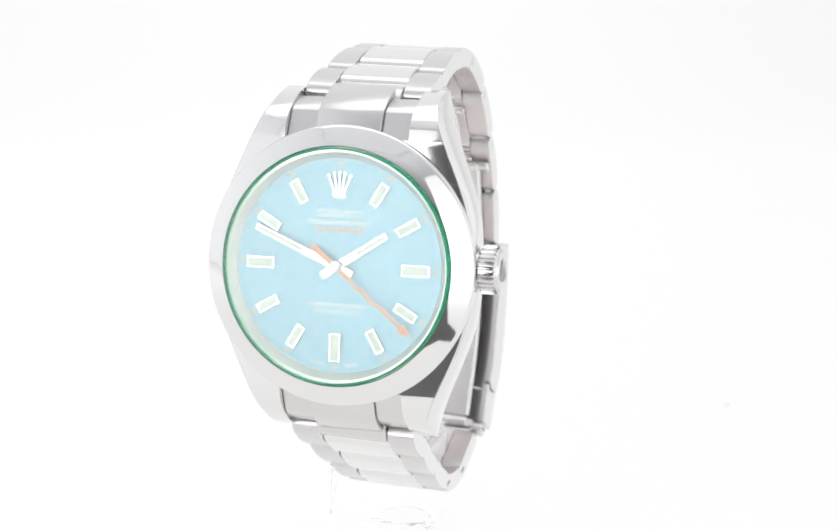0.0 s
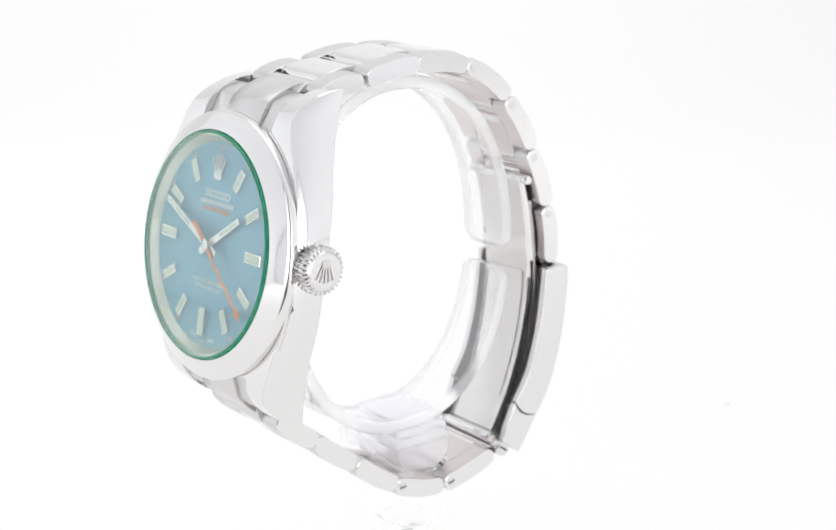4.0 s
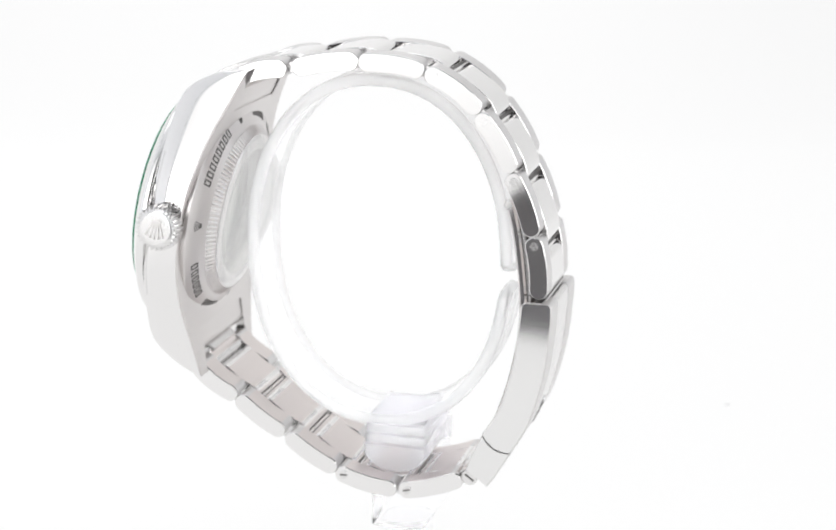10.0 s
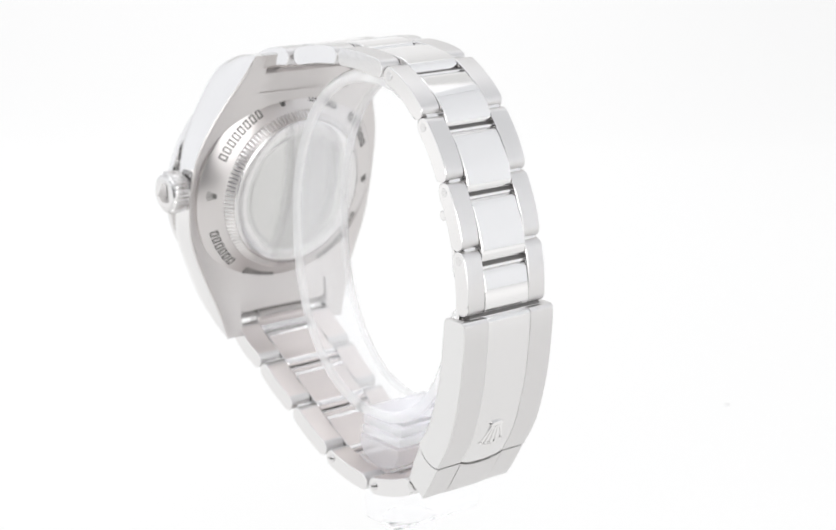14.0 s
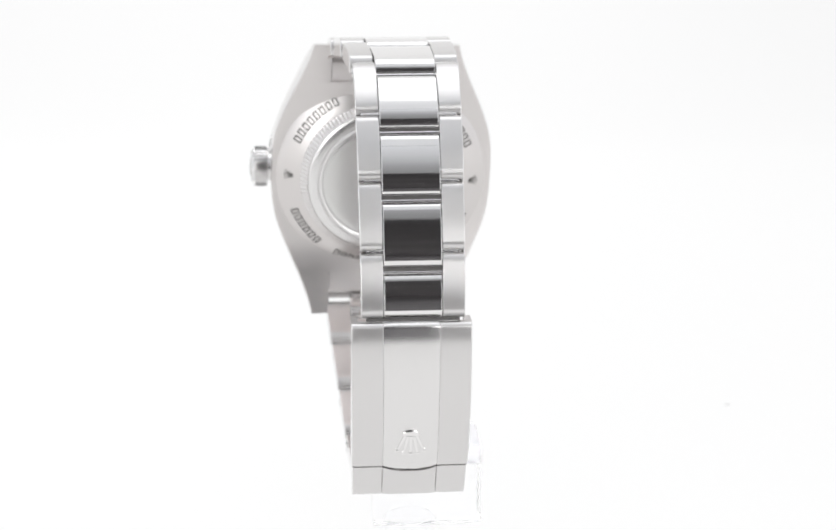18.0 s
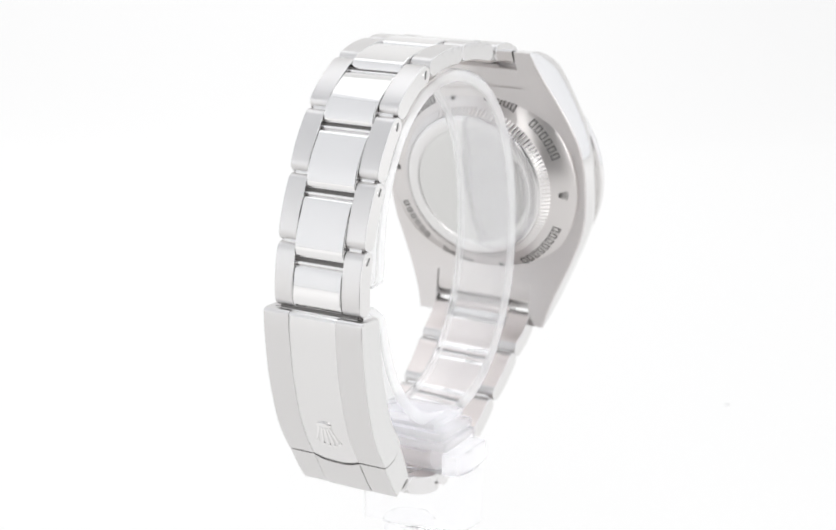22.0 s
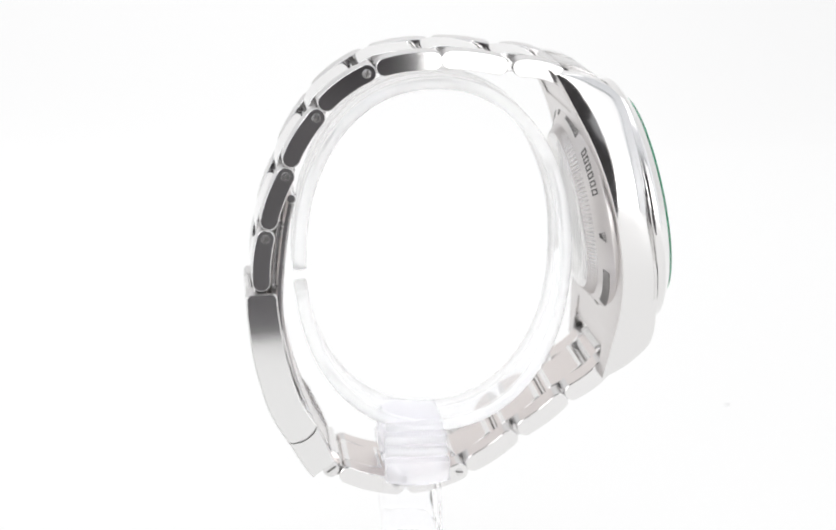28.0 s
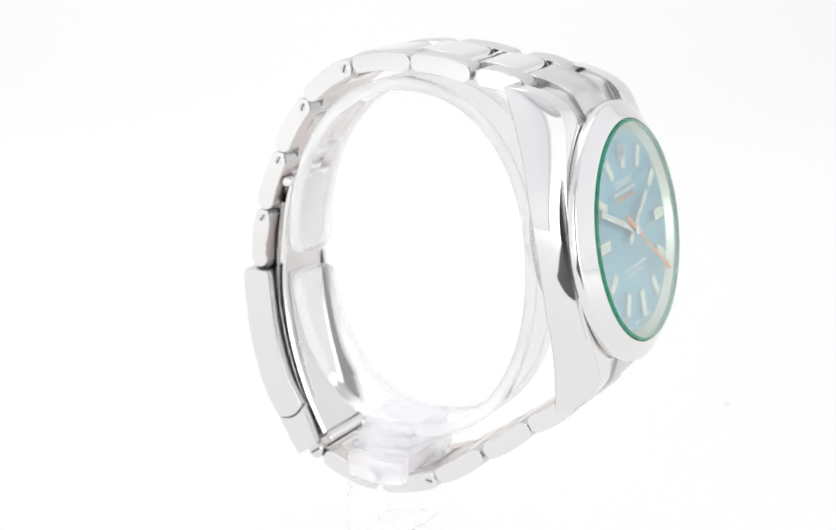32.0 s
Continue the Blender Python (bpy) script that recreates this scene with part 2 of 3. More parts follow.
def panel(name, pts, mat, label):
    bm = bmesh.new()
    bm.faces.new([bm.verts.new(p) for p in pts])
    ob = new(name, mesh_of(name, bm, mat, 0))
    return tagged(ob, label, "light tent", kind="structure")


sweep()
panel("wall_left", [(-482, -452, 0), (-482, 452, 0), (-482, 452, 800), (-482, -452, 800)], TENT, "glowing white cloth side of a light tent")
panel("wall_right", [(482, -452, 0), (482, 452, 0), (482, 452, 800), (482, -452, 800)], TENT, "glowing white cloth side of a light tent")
panel("ceiling", [(-482, -452, 802), (482, -452, 802), (482, 452, 802), (-482, 452, 802)], TOPGLOW, "glowing white cloth top of a light tent")
TOP_EDGE, HIGH, OUTER = 560, 330, 420
for side, slit, word in ((-1, SLIT_LEFT, "left"), (1, SLIT_RIGHT, "right")):
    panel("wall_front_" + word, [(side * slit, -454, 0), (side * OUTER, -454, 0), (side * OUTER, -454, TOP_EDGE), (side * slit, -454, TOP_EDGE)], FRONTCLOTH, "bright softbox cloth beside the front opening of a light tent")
    panel("wall_corner_" + word, [(side * OUTER, -454, 0), (side * 482, -454, 0), (side * 482, -454, TOP_EDGE), (side * OUTER, -454, TOP_EDGE)], TENT, "glowing white cloth corner of a light tent")
# unseen flap, added so that reflections of the opening lighten upward
panel("wall_front_flap", [(-SLIT_LEFT, -454, HIGH), (SLIT_RIGHT, -454, HIGH), (SLIT_RIGHT, -454, TOP_EDGE), (-SLIT_LEFT, -454, TOP_EDGE)], TOPCLOTH, "added dim flap over the front opening of a light tent, painted glow brighter upward")
panel("wall_front_top", [(-482, -454, TOP_EDGE), (482, -454, TOP_EDGE), (482, -454, 800), (-482, -454, 800)], TOPCLOTH, "white cloth above the opening of a light tent, painted glow brighter upward")
panel("ground", [(-900, -1000, -8), (900, -1000, -8), (900, 460, -8), (-900, 460, -8)], DARKROOM, "dark table top under the white sweep")
panel("wall_room", [(-700, -900, -200), (700, -900, -200), (700, -900, 1000), (-700, -900, 1000)], DARKROOM, "dark room wall behind the opening of the tent")

# ---------------------------------------------------------------- the watch
WATCH = new("wristwatch")
WATCH.location = (0, 0, 0)
tagged(WATCH, "steel wristwatch with blue dial and green-edged crystal on a stand", "watch")
TILT, YAW, ROLL = radians(10.1), radians(1.4), radians(1.1)
CENTRE = Vector((2.6, -36.4, 29.2 + 25))
# (x, u, d): to three o'clock, to twelve o'clock, back from the dial
CASE = Matrix.Translation(CENTRE) @ Matrix.Rotation(YAW, 4, "Z") @ Matrix(((1, 0, 0, 0), (0, math.sin(TILT), math.cos(TILT), 0), (0, math.cos(TILT), -math.sin(TILT), 0), (0, 0, 0, 1))) @ Matrix.Rotation(ROLL, 4, "Z")


def lerp_table(tab, v, soft=1.6):
    """The value of a table of (u, value) at v, its corners rounded over soft mm."""
    us, vals = [p[0] for p in tab], [p[1] for p in tab]
    lim = us[-1]
    room = min(soft, lim - v)
    at = np.abs(np.linspace(v - room, v + room, 25))
    wt = np.cos(np.linspace(-1, 1, 25) * math.pi / 2) + 1e-6
    return float((np.interp(at, us, vals) * wt).sum() / wt.sum())


WIDTH = [(0, 18.95), (4, 18.85), (7.5, 18.4), (11, 17.2), (14, 15.9), (16.5, 14.8), (20, 13.3), (24.4, 11.9)]
FRONT = [(0, 1.82), (14, 1.84), (17.5, 2.0), (19.7, 2.6), (21.2, 3.8), (22.3, 5.3), (23.6, 7.5), (24.4, 10.6)]
BACK = [(0, 7.1), (5, 7.2), (10, 7.8), (14, 8.4), (18, 9.6), (21, 10.5), (24.4, 11.5)]


def case_section(u, x_in=None, side=1):
    """Section of the case at height u; with x_in the lug on one side only."""
    a = abs(u)
    w, f, b = lerp_table(WIDTH, a, 3.5), lerp_table(FRONT, a, 1.0), lerp_table(BACK, a, 4.0)
    f += 0.5 * min(1.0, max(0.0, (-u - 8) / 9))
    h = b - f
    k = min(1.0, h / 5.6)
    rear, fore = 0.14 * k, 0.54 * k      # how far the flank falls away towards the back and, more rounded, towards the dial
    edge = [(w - rear - 0.5, b), (w - rear - 0.16, b - 0.06 * k), (w - rear, b - 0.24 * k)]
    for i in range(1, 14):
        v = 1 - 2 * i / 14
        edge.append((w - (rear if v > 0 else fore) * abs(v) ** 2.0, f + 0.3 * k + (h - 0.54 * k) * (v + 1) / 2))
    edge += [(w - fore, f + 0.3 * k), (w - fore - 0.06, f + 0.06 * k), (w - fore - 0.25, f)]
    if x_in is None:
        return [(x, d) for x, d in edge] + [(-x, d) for x, d in edge[::-1]]
    return [(side * x, d) for x, d in [(x_in, b)] + edge + [(x_in, f)]]


def build_case():
    bm = bmesh.new()
    us = [-17.4 + 34.8 * i / 44 for i in range(45)]
    rings_to(bm, [[CASE @ Vector((x, u, d)) for x, d in case_section(u)] for u in us])
    for side in (1, -1):
        for up in (1, -1):
            us = [17.4 + 0.35 * i for i in range(18)] + [23.6, 23.9, 24.1, 24.25, 24.35, 24.4]
            rings = [[CASE @ Vector((x, up * u, d)) for x, d in case_section(up * u, 8.95, side)] for u in us]
            vs = rings_to(bm, rings, caps=False)
            bm.faces.new(vs[-1])
    bmesh.ops.remove_doubles(bm, verts=bm.verts, dist=0.004)
    bmesh.ops.recalc_face_normals(bm, faces=bm.faces)
    ahead = -(CASE.to_3x3() @ Vector((0, 0, 1)))
    for f in bm.faces:
        way = f.normal.dot(ahead)
        f.material_index = 1 if way > 0.3 and abs(f.normal.x) < 0.25 else 3 if way > 0.32 else 2 if way < -0.6 else 0
    return part("case_middle", bm, [POLISHED, LUGTOP, BACKSTEEL, CHAMFER], WATCH, "polished steel case with convex sides and four lugs", 24)


case_middle = build_case()

# spring bar holes: flat dark discs that paint the shade inside each hole
for side in (1, -1):
    for up in (1, -1):
        bm = bmesh.new()
        rod(bm, CASE @ Vector((side * 8.86, up * 22.7, 10.0)), CASE @ Vector((side * 8.99, up * 22.7, 10.0)), 0.62, 18)
        part("spring_bar_hole_shade", bm, ENGRAVED_AND_SHADE, case_middle)

bm = bmesh.new()
lathe(bm, [(16.3, 1.2), (16.3, -0.78), (16.36, -0.95), (16.45, -1.02), (16.55, -0.98), (17.4, -0.5), (18.1, -0.09), (18.8, 0.32), (19.06, 0.48), (19.21, 0.63), (19.29, 0.85), (19.3, 1.62), (19.22, 1.76), (18.9, 1.82), (18.0, 1.83)], CASE, 160)
part("bezel", bm, POLISHED, WATCH, "smooth domed polished steel bezel")

bm = bmesh.new()
lathe(bm, [(15.92, -0.5), (16.24, -0.5), (16.24, -1.22), (16.08, -1.4), (15.92, -1.4)], CASE, 128, loop=True)
crystal_edge = part("crystal_edge", bm, GREENEDGE, WATCH, "green tinted rim of the sapphire crystal")
bm = bmesh.new()
lathe(bm, [(0, -1.0), (15.9, -1.0), (15.9, -1.42), (0, -1.42)], CASE, 128)
crystal = part("crystal", bm, CRYSTAL, WATCH, "flat clear sapphire crystal")
crystal.visible_shadow = False

bm = bmesh.new()
lathe(bm, [(14.7, 0.62), (14.8, 0.5), (15.6, -0.46), (16.28, -0.46), (16.28, 0.9), (14.7, 0.9)], CASE, 128, loop=True)
part("rehaut", bm, REHAUT, WATCH, "sloping steel ring between dial and crystal")

bm = bmesh.new()
lathe(bm, [(0, 0.6), (14.9, 0.6), (14.9, 1.0), (0, 1.0)], CASE, 128)
dial = part("dial", bm, DIAL, WATCH, "blue sunray lacquered dial")


def turned(angle):
    """Onto the dial, turned so that u points to the given clock angle in degrees."""
    a = radians(angle)
    return CASE @ Matrix(((math.cos(a), math.sin(a), 0, 0), (-math.sin(a), math.cos(a), 0, 0), (0, 0, 1, 0), (0, 0, 0, 1)))


def rect(w, lo, hi):
    return [(-w / 2, lo), (w / 2, lo), (w / 2, hi), (-w / 2, hi)]


for hour in range(1, 12):
    long_one = hour in (3, 6, 9)
    w, ln, mid = (1.6, 4.0, 11.2) if long_one else (1.36, 3.4, 11.5)
    m = turned(hour * 30)
    bm = bmesh.new()
    flat(bm, rect(w, mid - ln / 2, mid + ln / 2), 0.05, 0.62, m, 0.08)
    marker = part("hour_marker", bm, POLISHED, dial, "applied steel hour marker filled with pale lume", 30)
    bm = bmesh.new()
    flat(bm, rect(w - 0.36, mid - ln / 2 + 0.18, mid + ln / 2 - 0.18), 0.02, 0.3, m)
    part("lume", bm, LUME, marker)


def frame_shape(bm, w, lo_u, hi_u, stroke, lo, hi, m, x=0.0):
    """A hollow bar, for writing that stays unlettered."""
    for x0, x1, u0, u1 in ((-w / 2, -w / 2 + stroke, lo_u, hi_u), (w / 2 - stroke, w / 2, lo_u, hi_u), (-w / 2 + stroke, w / 2 - stroke, hi_u - stroke, hi_u), (-w / 2 + stroke, w / 2 - stroke, lo_u, lo_u + stroke)):
        flat(bm, [(x + x0, u0), (x + x1, u0), (x + x1, u1), (x + x0, u1)], lo, hi, m)


def emblem(bm, m, size, lo, hi):
    """Five-pronged plain shape over an oval base, size high, centred."""
    base = [(0.26 * size * math.cos(2 * math.pi * k / 20), -0.40 * size + 0.10 * size * math.sin(2 * math.pi * k / 20)) for k in range(20)]
    flat(bm, base, lo, hi, m)
    for k in range(-2, 3):
        x0, x1 = 0.085 * k * size, 0.21 * k * size
        y1 = (0.44, 0.40, 0.30)[abs(k)] * size
        w = 0.045 * size
        flat(bm, [(x0 - w, -0.33 * size), (x0 + w, -0.33 * size), (x1 + w * 0.5, y1), (x1 - w * 0.5, y1)], lo, hi, m)
        flat(bm, [(x1 + 0.06 * size * math.cos(2 * math.pi * j / 10), y1 + 0.06 * size * math.sin(2 * math.pi * j / 10)) for j in range(10)], lo, hi, m)


bm = bmesh.new()
emblem(bm, CASE @ Matrix.Translation((0, 11.2, 0)), 3.7, 0.2, 0.62)
part("dial_emblem", bm, SATIN, dial, "applied steel five-pronged emblem")


def dashes(name, widths, centre_u, height, mat, parent, m=None, gap=0.25, lo=0.56, hi=0.62, label=""):
    """A line of unreadable or unlettered writing as plain bars."""
    bm = bmesh.new()
    total = sum(widths) + gap * (len(widths) - 1)
    x = -total / 2
    for w in widths:
        frame_shape(bm, w, centre_u - height / 2, centre_u + height / 2, min(0.17, w * 0.36), lo, hi, m or CASE, x + w / 2)
        x += w + gap
    return part(name, bm, mat, parent, label, 0)


dashes("print_bar", [1.03, 1.08, 0.86, 0.88, 1.04], 7.2, 1.0, WHITEPRINT, dial, label="white bars of a dial signature", gap=0.35)
dashes("print_bar", [0.37] * 6 + [0.02] + [0.37] * 9, 5.95, 0.58, WHITEPRINT, dial, gap=0.2, label="fine white bars of dial print")
dashes("print_bar", [0.55] * 8, 5.0, 0.62, ORANGE, dial, gap=0.36, label="orange bars of dial print")


def lettering(name, text, height, width, m, mat, parent, label=""):
    """Raised printed words, centred, (x, u) on the surface m."""
    cu = bpy.data.curves.new(name, "FONT")
    cu.body, cu.size, cu.align_x, cu.align_y, cu.resolution_u = text, 1.0, "CENTER", "CENTER", 2
    cu.offset = 0.018
    tmp = bpy.data.objects.new(name, cu)
    scene.collection.objects.link(tmp)
    dg = bpy.context.evaluated_depsgraph_get()
    me = bpy.data.meshes.new_from_object(tmp.evaluated_get(dg))
    bpy.data.objects.remove(tmp)
    bpy.data.curves.remove(cu)
    xs = [v.co.x for v in me.vertices]
    ys = [v.co.y for v in me.vertices]
    sx, sy = width / (max(xs) - min(xs)), height / (max(ys) - min(ys))
    for v in me.vertices:
        v.co = (m @ Vector((v.co.x * sx, (v.co.y - (max(ys) + min(ys)) / 2) * sy, 0))) * 0.001
    me.materials.clear()
    me.materials.append(mat)
    ob = new(name, me)
    ob.parent = parent
    if label:
        tagged(ob, label)
    return ob


lettering("dial_text", "SUPERLATIVE CHRONOMETER", 0.58, 8.4, CASE @ Matrix.Translation((0, -5.4, 0.57)), WHITEPRINT, dial)
lettering("dial_text", "OFFICIALLY CERTIFIED", 0.58, 6.4, CASE @ Matrix.Translation((0, -6.3, 0.57)), WHITEPRINT, dial)
lettering("dial_text", "SWISS", 0.5, 1.7, turned(190) @ Matrix.Translation((0, 13.7, 0.57)) @ pose(0, 0, 0, 0, 0, 180), WHITEPRINT, dial)
lettering("dial_text", "MADE", 0.5, 1.6, turned(170) @ Matrix.Translation((0, 13.7, 0.57)) @ pose(0, 0, 0, 0, 0, 180), WHITEPRINT, dial)
for hour in range(12):
    bm = bmesh.new()
    flat(bm, rect(1.0, 13.85, 14.25), 0.57, 0.62, turned(hour * 30))
    part("minute_numeral_bar", bm, NUMERAL, dial, "small dull numeral bar of the minute track")
bm = bmesh.new()
for k in range(60):
    if k % 5:
        flat(bm, rect(0.05, 14.1, 14.45), 0.57, 0.62, turned(k * 6))
tagged(part("minute_track", bm, WHITEPRINT, dial, "fine white minute strokes round the dial", 0), kind="stuff")


def hand(name, angle, length, tail, w, lo, hi, mat, label):
    bm = bmesh.new()
    flat(bm, [(-w / 2, -tail), (w / 2, -tail), (w * 0.42, length), (-w * 0.42, length)], lo, hi, turned(angle), 0.1)
    ob = part(name, bm, mat, WATCH, label, 30)
    bm = bmesh.new()
    flat(bm, [(-w * 0.2, length * 0.42), (w * 0.2, length * 0.42), (w * 0.2, length - 0.4), (-w * 0.2, length - 0.4)], lo - 0.03, hi, turned(angle))
    part("lume", bm, LUME, ob)
    return ob


hand("hour_hand", 57, 8.4, 2.6, 1.15, -0.15, 0.0, SATIN, "steel baton hour hand with lume strip")
hand("minute_hand", 293, 12.8, 2.6, 1.05, -0.45, -0.3, SATIN, "steel baton minute hand with lume strip")
bm = bmesh.new()
m = turned(129)
zig = [(0, -4.2), (0, 3.3), (0.32, 3.9), (-0.12, 5.0), (0.26, 7.2), (-0.1, 8.0), (0, 12.4)]
for (xa, ua), (xb, ub) in zip(zig, zig[1:]):
    w = 0.22
    flat(bm, [(xa - w, ua), (xa + w, ua), (xb + w, ub), (xb - w, ub)], -0.72, -0.6, m)
flat(bm, [(-0.75, 12.3), (0.75, 12.3), (0, 14.1)], -0.72, -0.6, m)
flat(bm, [(-0.42, -4.4), (0.42, -4.4), (0.3, -0.5), (-0.3, -0.5)], -0.73, -0.6, m)
part("seconds_hand", bm, ORANGE, WATCH, "orange lightning-bolt seconds hand with arrow tip", 0)
bm = bmesh.new()
lathe(bm, [(0, -0.8), (0.75, -0.8), (0.82, -0.76), (0.82, 0.6)], CASE, 32)
part("pinion", bm, SATIN, WATCH, "polished centre cap over the dial")

# winding crown
CROWN = CASE @ Matrix.Translation((-0.05, 0.4, 4.5))
TO_X = Matrix(((0, 0, 1, 0), (0, 1, 0, 0), (-1, 0, 0, 0), (0, 0, 0, 1)))      # (r, r, along x)
bm = bmesh.new()
M = CROWN @ TO_X
rings = []
segs = 120
for along, r, tooth in [(17.6, 2.4, 0), (19.3, 2.5, 0), (19.35, 3.0, 0), (19.6, 3.2, 1), (21.5, 3.22, 1), (21.75, 3.05, 0.6), (21.95, 2.75, 0), (22.15, 2.6, 0), (22.2, 2.45, 0), (22.21, 2.2, 0), (22.21, 1.0, 0)]:
    rings.append([M @ Vector(((r + 0.21 * tooth * (1 if k % 4 in (0, 1) else -1)) * math.cos(2 * math.pi * k / segs), (r + 0.21 * tooth * (1 if k % 4 in (0, 1) else -1)) * math.sin(2 * math.pi * k / segs), along)) for k in range(segs)])
rings_to(bm, rings)
crown = part("winding_crown", bm, SATIN, WATCH, "fluted polished steel winding crown", 25)
bm = bmesh.new()
emblem(bm, M @ Matrix(((0, 1, 0, 0), (1, 0, 0, 0), (0, 0, 1, 0), (0, 0, 0, 1))) @ pose(0, 0, 0, 0, 0, 90), 3.2, 22.36, 22.24)
part("crown_emblem", bm, BLADE, crown, "raised five-pronged emblem on the crown")

# case back
REAR = CASE @ Matrix.Translation((0.2, 0, 0))


def rear_turned(angle):
    return Matrix.Translation(REAR.translation - CASE.translation) @ turned(angle)


bm = bmesh.new()
lathe(bm, [(17.75, 7.0), (17.75, 7.8), (17.55, 8.0), (13.9, 9.58), (13.7, 9.66)], REAR, 160)
lathe(bm, [(13.7, 9.66), (12.6, 10.7), (12.3, 10.95), (11.9, 11.08), (10.9, 11.22), (10.5, 11.2), (10.2, 11.05)], REAR, 160, 1)
lathe(bm, [(10.2, 11.05), (10.0, 11.0), (9.7, 11.06), (9.0, 11.12), (5, 11.22), (0, 11.25)], REAR, 160, 2)
case_back = part("case_back", bm, [BACKSTEEL, CHAMFER, BACKPOLISH], WATCH, "round screw-down steel case back with engraved rim", 30)
bm = bmesh.new()
rings = []
for r, d, rib in [(13.86, 9.6, 0), (13.66, 9.74, 1), (12.78, 10.58, 1), (12.5, 10.85, 0)]:
    rings.append([rear_turned(k * 0.75) @ Vector((0, r + 0.045 * rib * (1 if k % 4 < 2 else -1), d + 0.045 * rib * (1 if k % 4 < 2 else -1))) for k in range(480)])
rings_to(bm, rings, caps=False)
tagged(part("fluted_rim", bm, BACKSTEEL, case_back, "fluted edge for the case back key", 20), kind="stuff")


ON_CONE = pose(0, 15.75, 8.78, -23.4)      # onto the sloping rim of the case back


def ring_word(angle, count, w=1.0, gap=0.28, height=1.5):
    """One engraved word on the rim as plain bars, centred on a clock angle."""
    bm = bmesh.new()
    step = math.degrees((w + gap) / 15.75)
    for k in range(count):
        m = rear_turned(angle + (k - (count - 1) / 2) * step) @ ON_CONE
        frame_shape(bm, w, -height / 2, height / 2, 0.25, 0.0, 0.05, m)
    return tagged(part("engraving_bar", bm, ENGRAVED_AND_SHADE, case_back, "dark engraved bars round the case back", 0), kind="stuff")


for half_turn in (0, 180):
    for angle, count in ((342, 5), (305, 6), (227, 8)):
        ring_word(angle + half_turn, count, 0.95, 0.36, 1.5)
    for angle in (268, 13):
        bm = bmesh.new()
        emblem(bm, rear_turned(angle + half_turn) @ ON_CONE, 1.7, 0.0, 0.06)
        part("engraved_emblem", bm, ENGRAVED_AND_SHADE, case_back, "small dark engraved five-pronged mark")

# ---------------------------------------------------------------- bracelet
def zl(p):
    return (p[0], p[1] + 25)


TOP = [zl(p) for p in [(-26.2, 46.9), (-24.0, 49.3), (-21.8, 50.5), (-16.7, 51.6), (-13.2, 52.0), (-5.9, 53.0), (-3.3, 52.9), (3.9, 52.1), (6.6, 51.2), (12.6, 47.0), (14.2, 44.7), (18.0, 38.6), (18.9, 35.9), (21.5, 29.1), (22.1, 26.3), (23.0, 18.2), (23.0, 16.0)]]
LOW = [zl(p) for p in [(-32.2, 6.6), (-30.4, 3.6), (-25.7, 0.0), (-23.5, -1.6), (-18.2, -5.6), (-15.6, -7.4), (-10.0, -11.2), (-7.6, -12.6), (-0.5, -14.4), (2.5, -14.4), (10.0, -12.2), (13.0, -10.4)]]
top, low = Path(TOP), Path(LOW)


def middle(y):
    return 0.55 + max(0.0, 7 - y) / 32 * 1.9


def link_joint(path, q, half, off, tubes, flip=False):
    """The knuckle between two links; in the wide gaps it is dark to paint their shade, with the bright pins that show
    on both faces.
    """
    p = path.at(q)
    t = (path.at(q + 0.5) - path.at(q - 0.5)).normalized()
    c = middle(p.x) + off
    bm = bmesh.new()
    # in the wide gaps the dark colour stands in for shade between the links
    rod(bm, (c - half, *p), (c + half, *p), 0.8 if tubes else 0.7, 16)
    core = part("link_knuckle", bm, ENGRAVED_AND_SHADE if tubes else SATIN, WATCH, "knuckle between two links, dark to paint the shade of the gap" if tubes else "steel knuckle between two outer links")
    if tubes:
        for way in (1, -1):
            e = p + Vector((-t.y, t.x)) * 0.72 * way + t * (0.0 if flip else 0.22)
            bm = bmesh.new()
            rod(bm, (c - half, *e), (c + half, *e), 0.27, 12)
            part("link_pin", bm, POLISHED, core, "thin bright pin")
        into = Vector((t.y, -t.x)) * (-1 if flip else 1)
        bm = bmesh.new()
        for lo, hi in ((-1.9, -0.42), (0.42, 1.9)):
            corners = [p + t * a + into * b for a, b in ((lo, 0.85), (hi, 0.85), (hi, 1.2), (lo, 1.2))]
            rings_to(bm, [[Vector((c + x, *w)) for w in corners] for x in (-half * 0.97, half * 0.97)])
        part("joint_plate", bm, LINKINSIDE, core, "flat inner plate closing the joint")


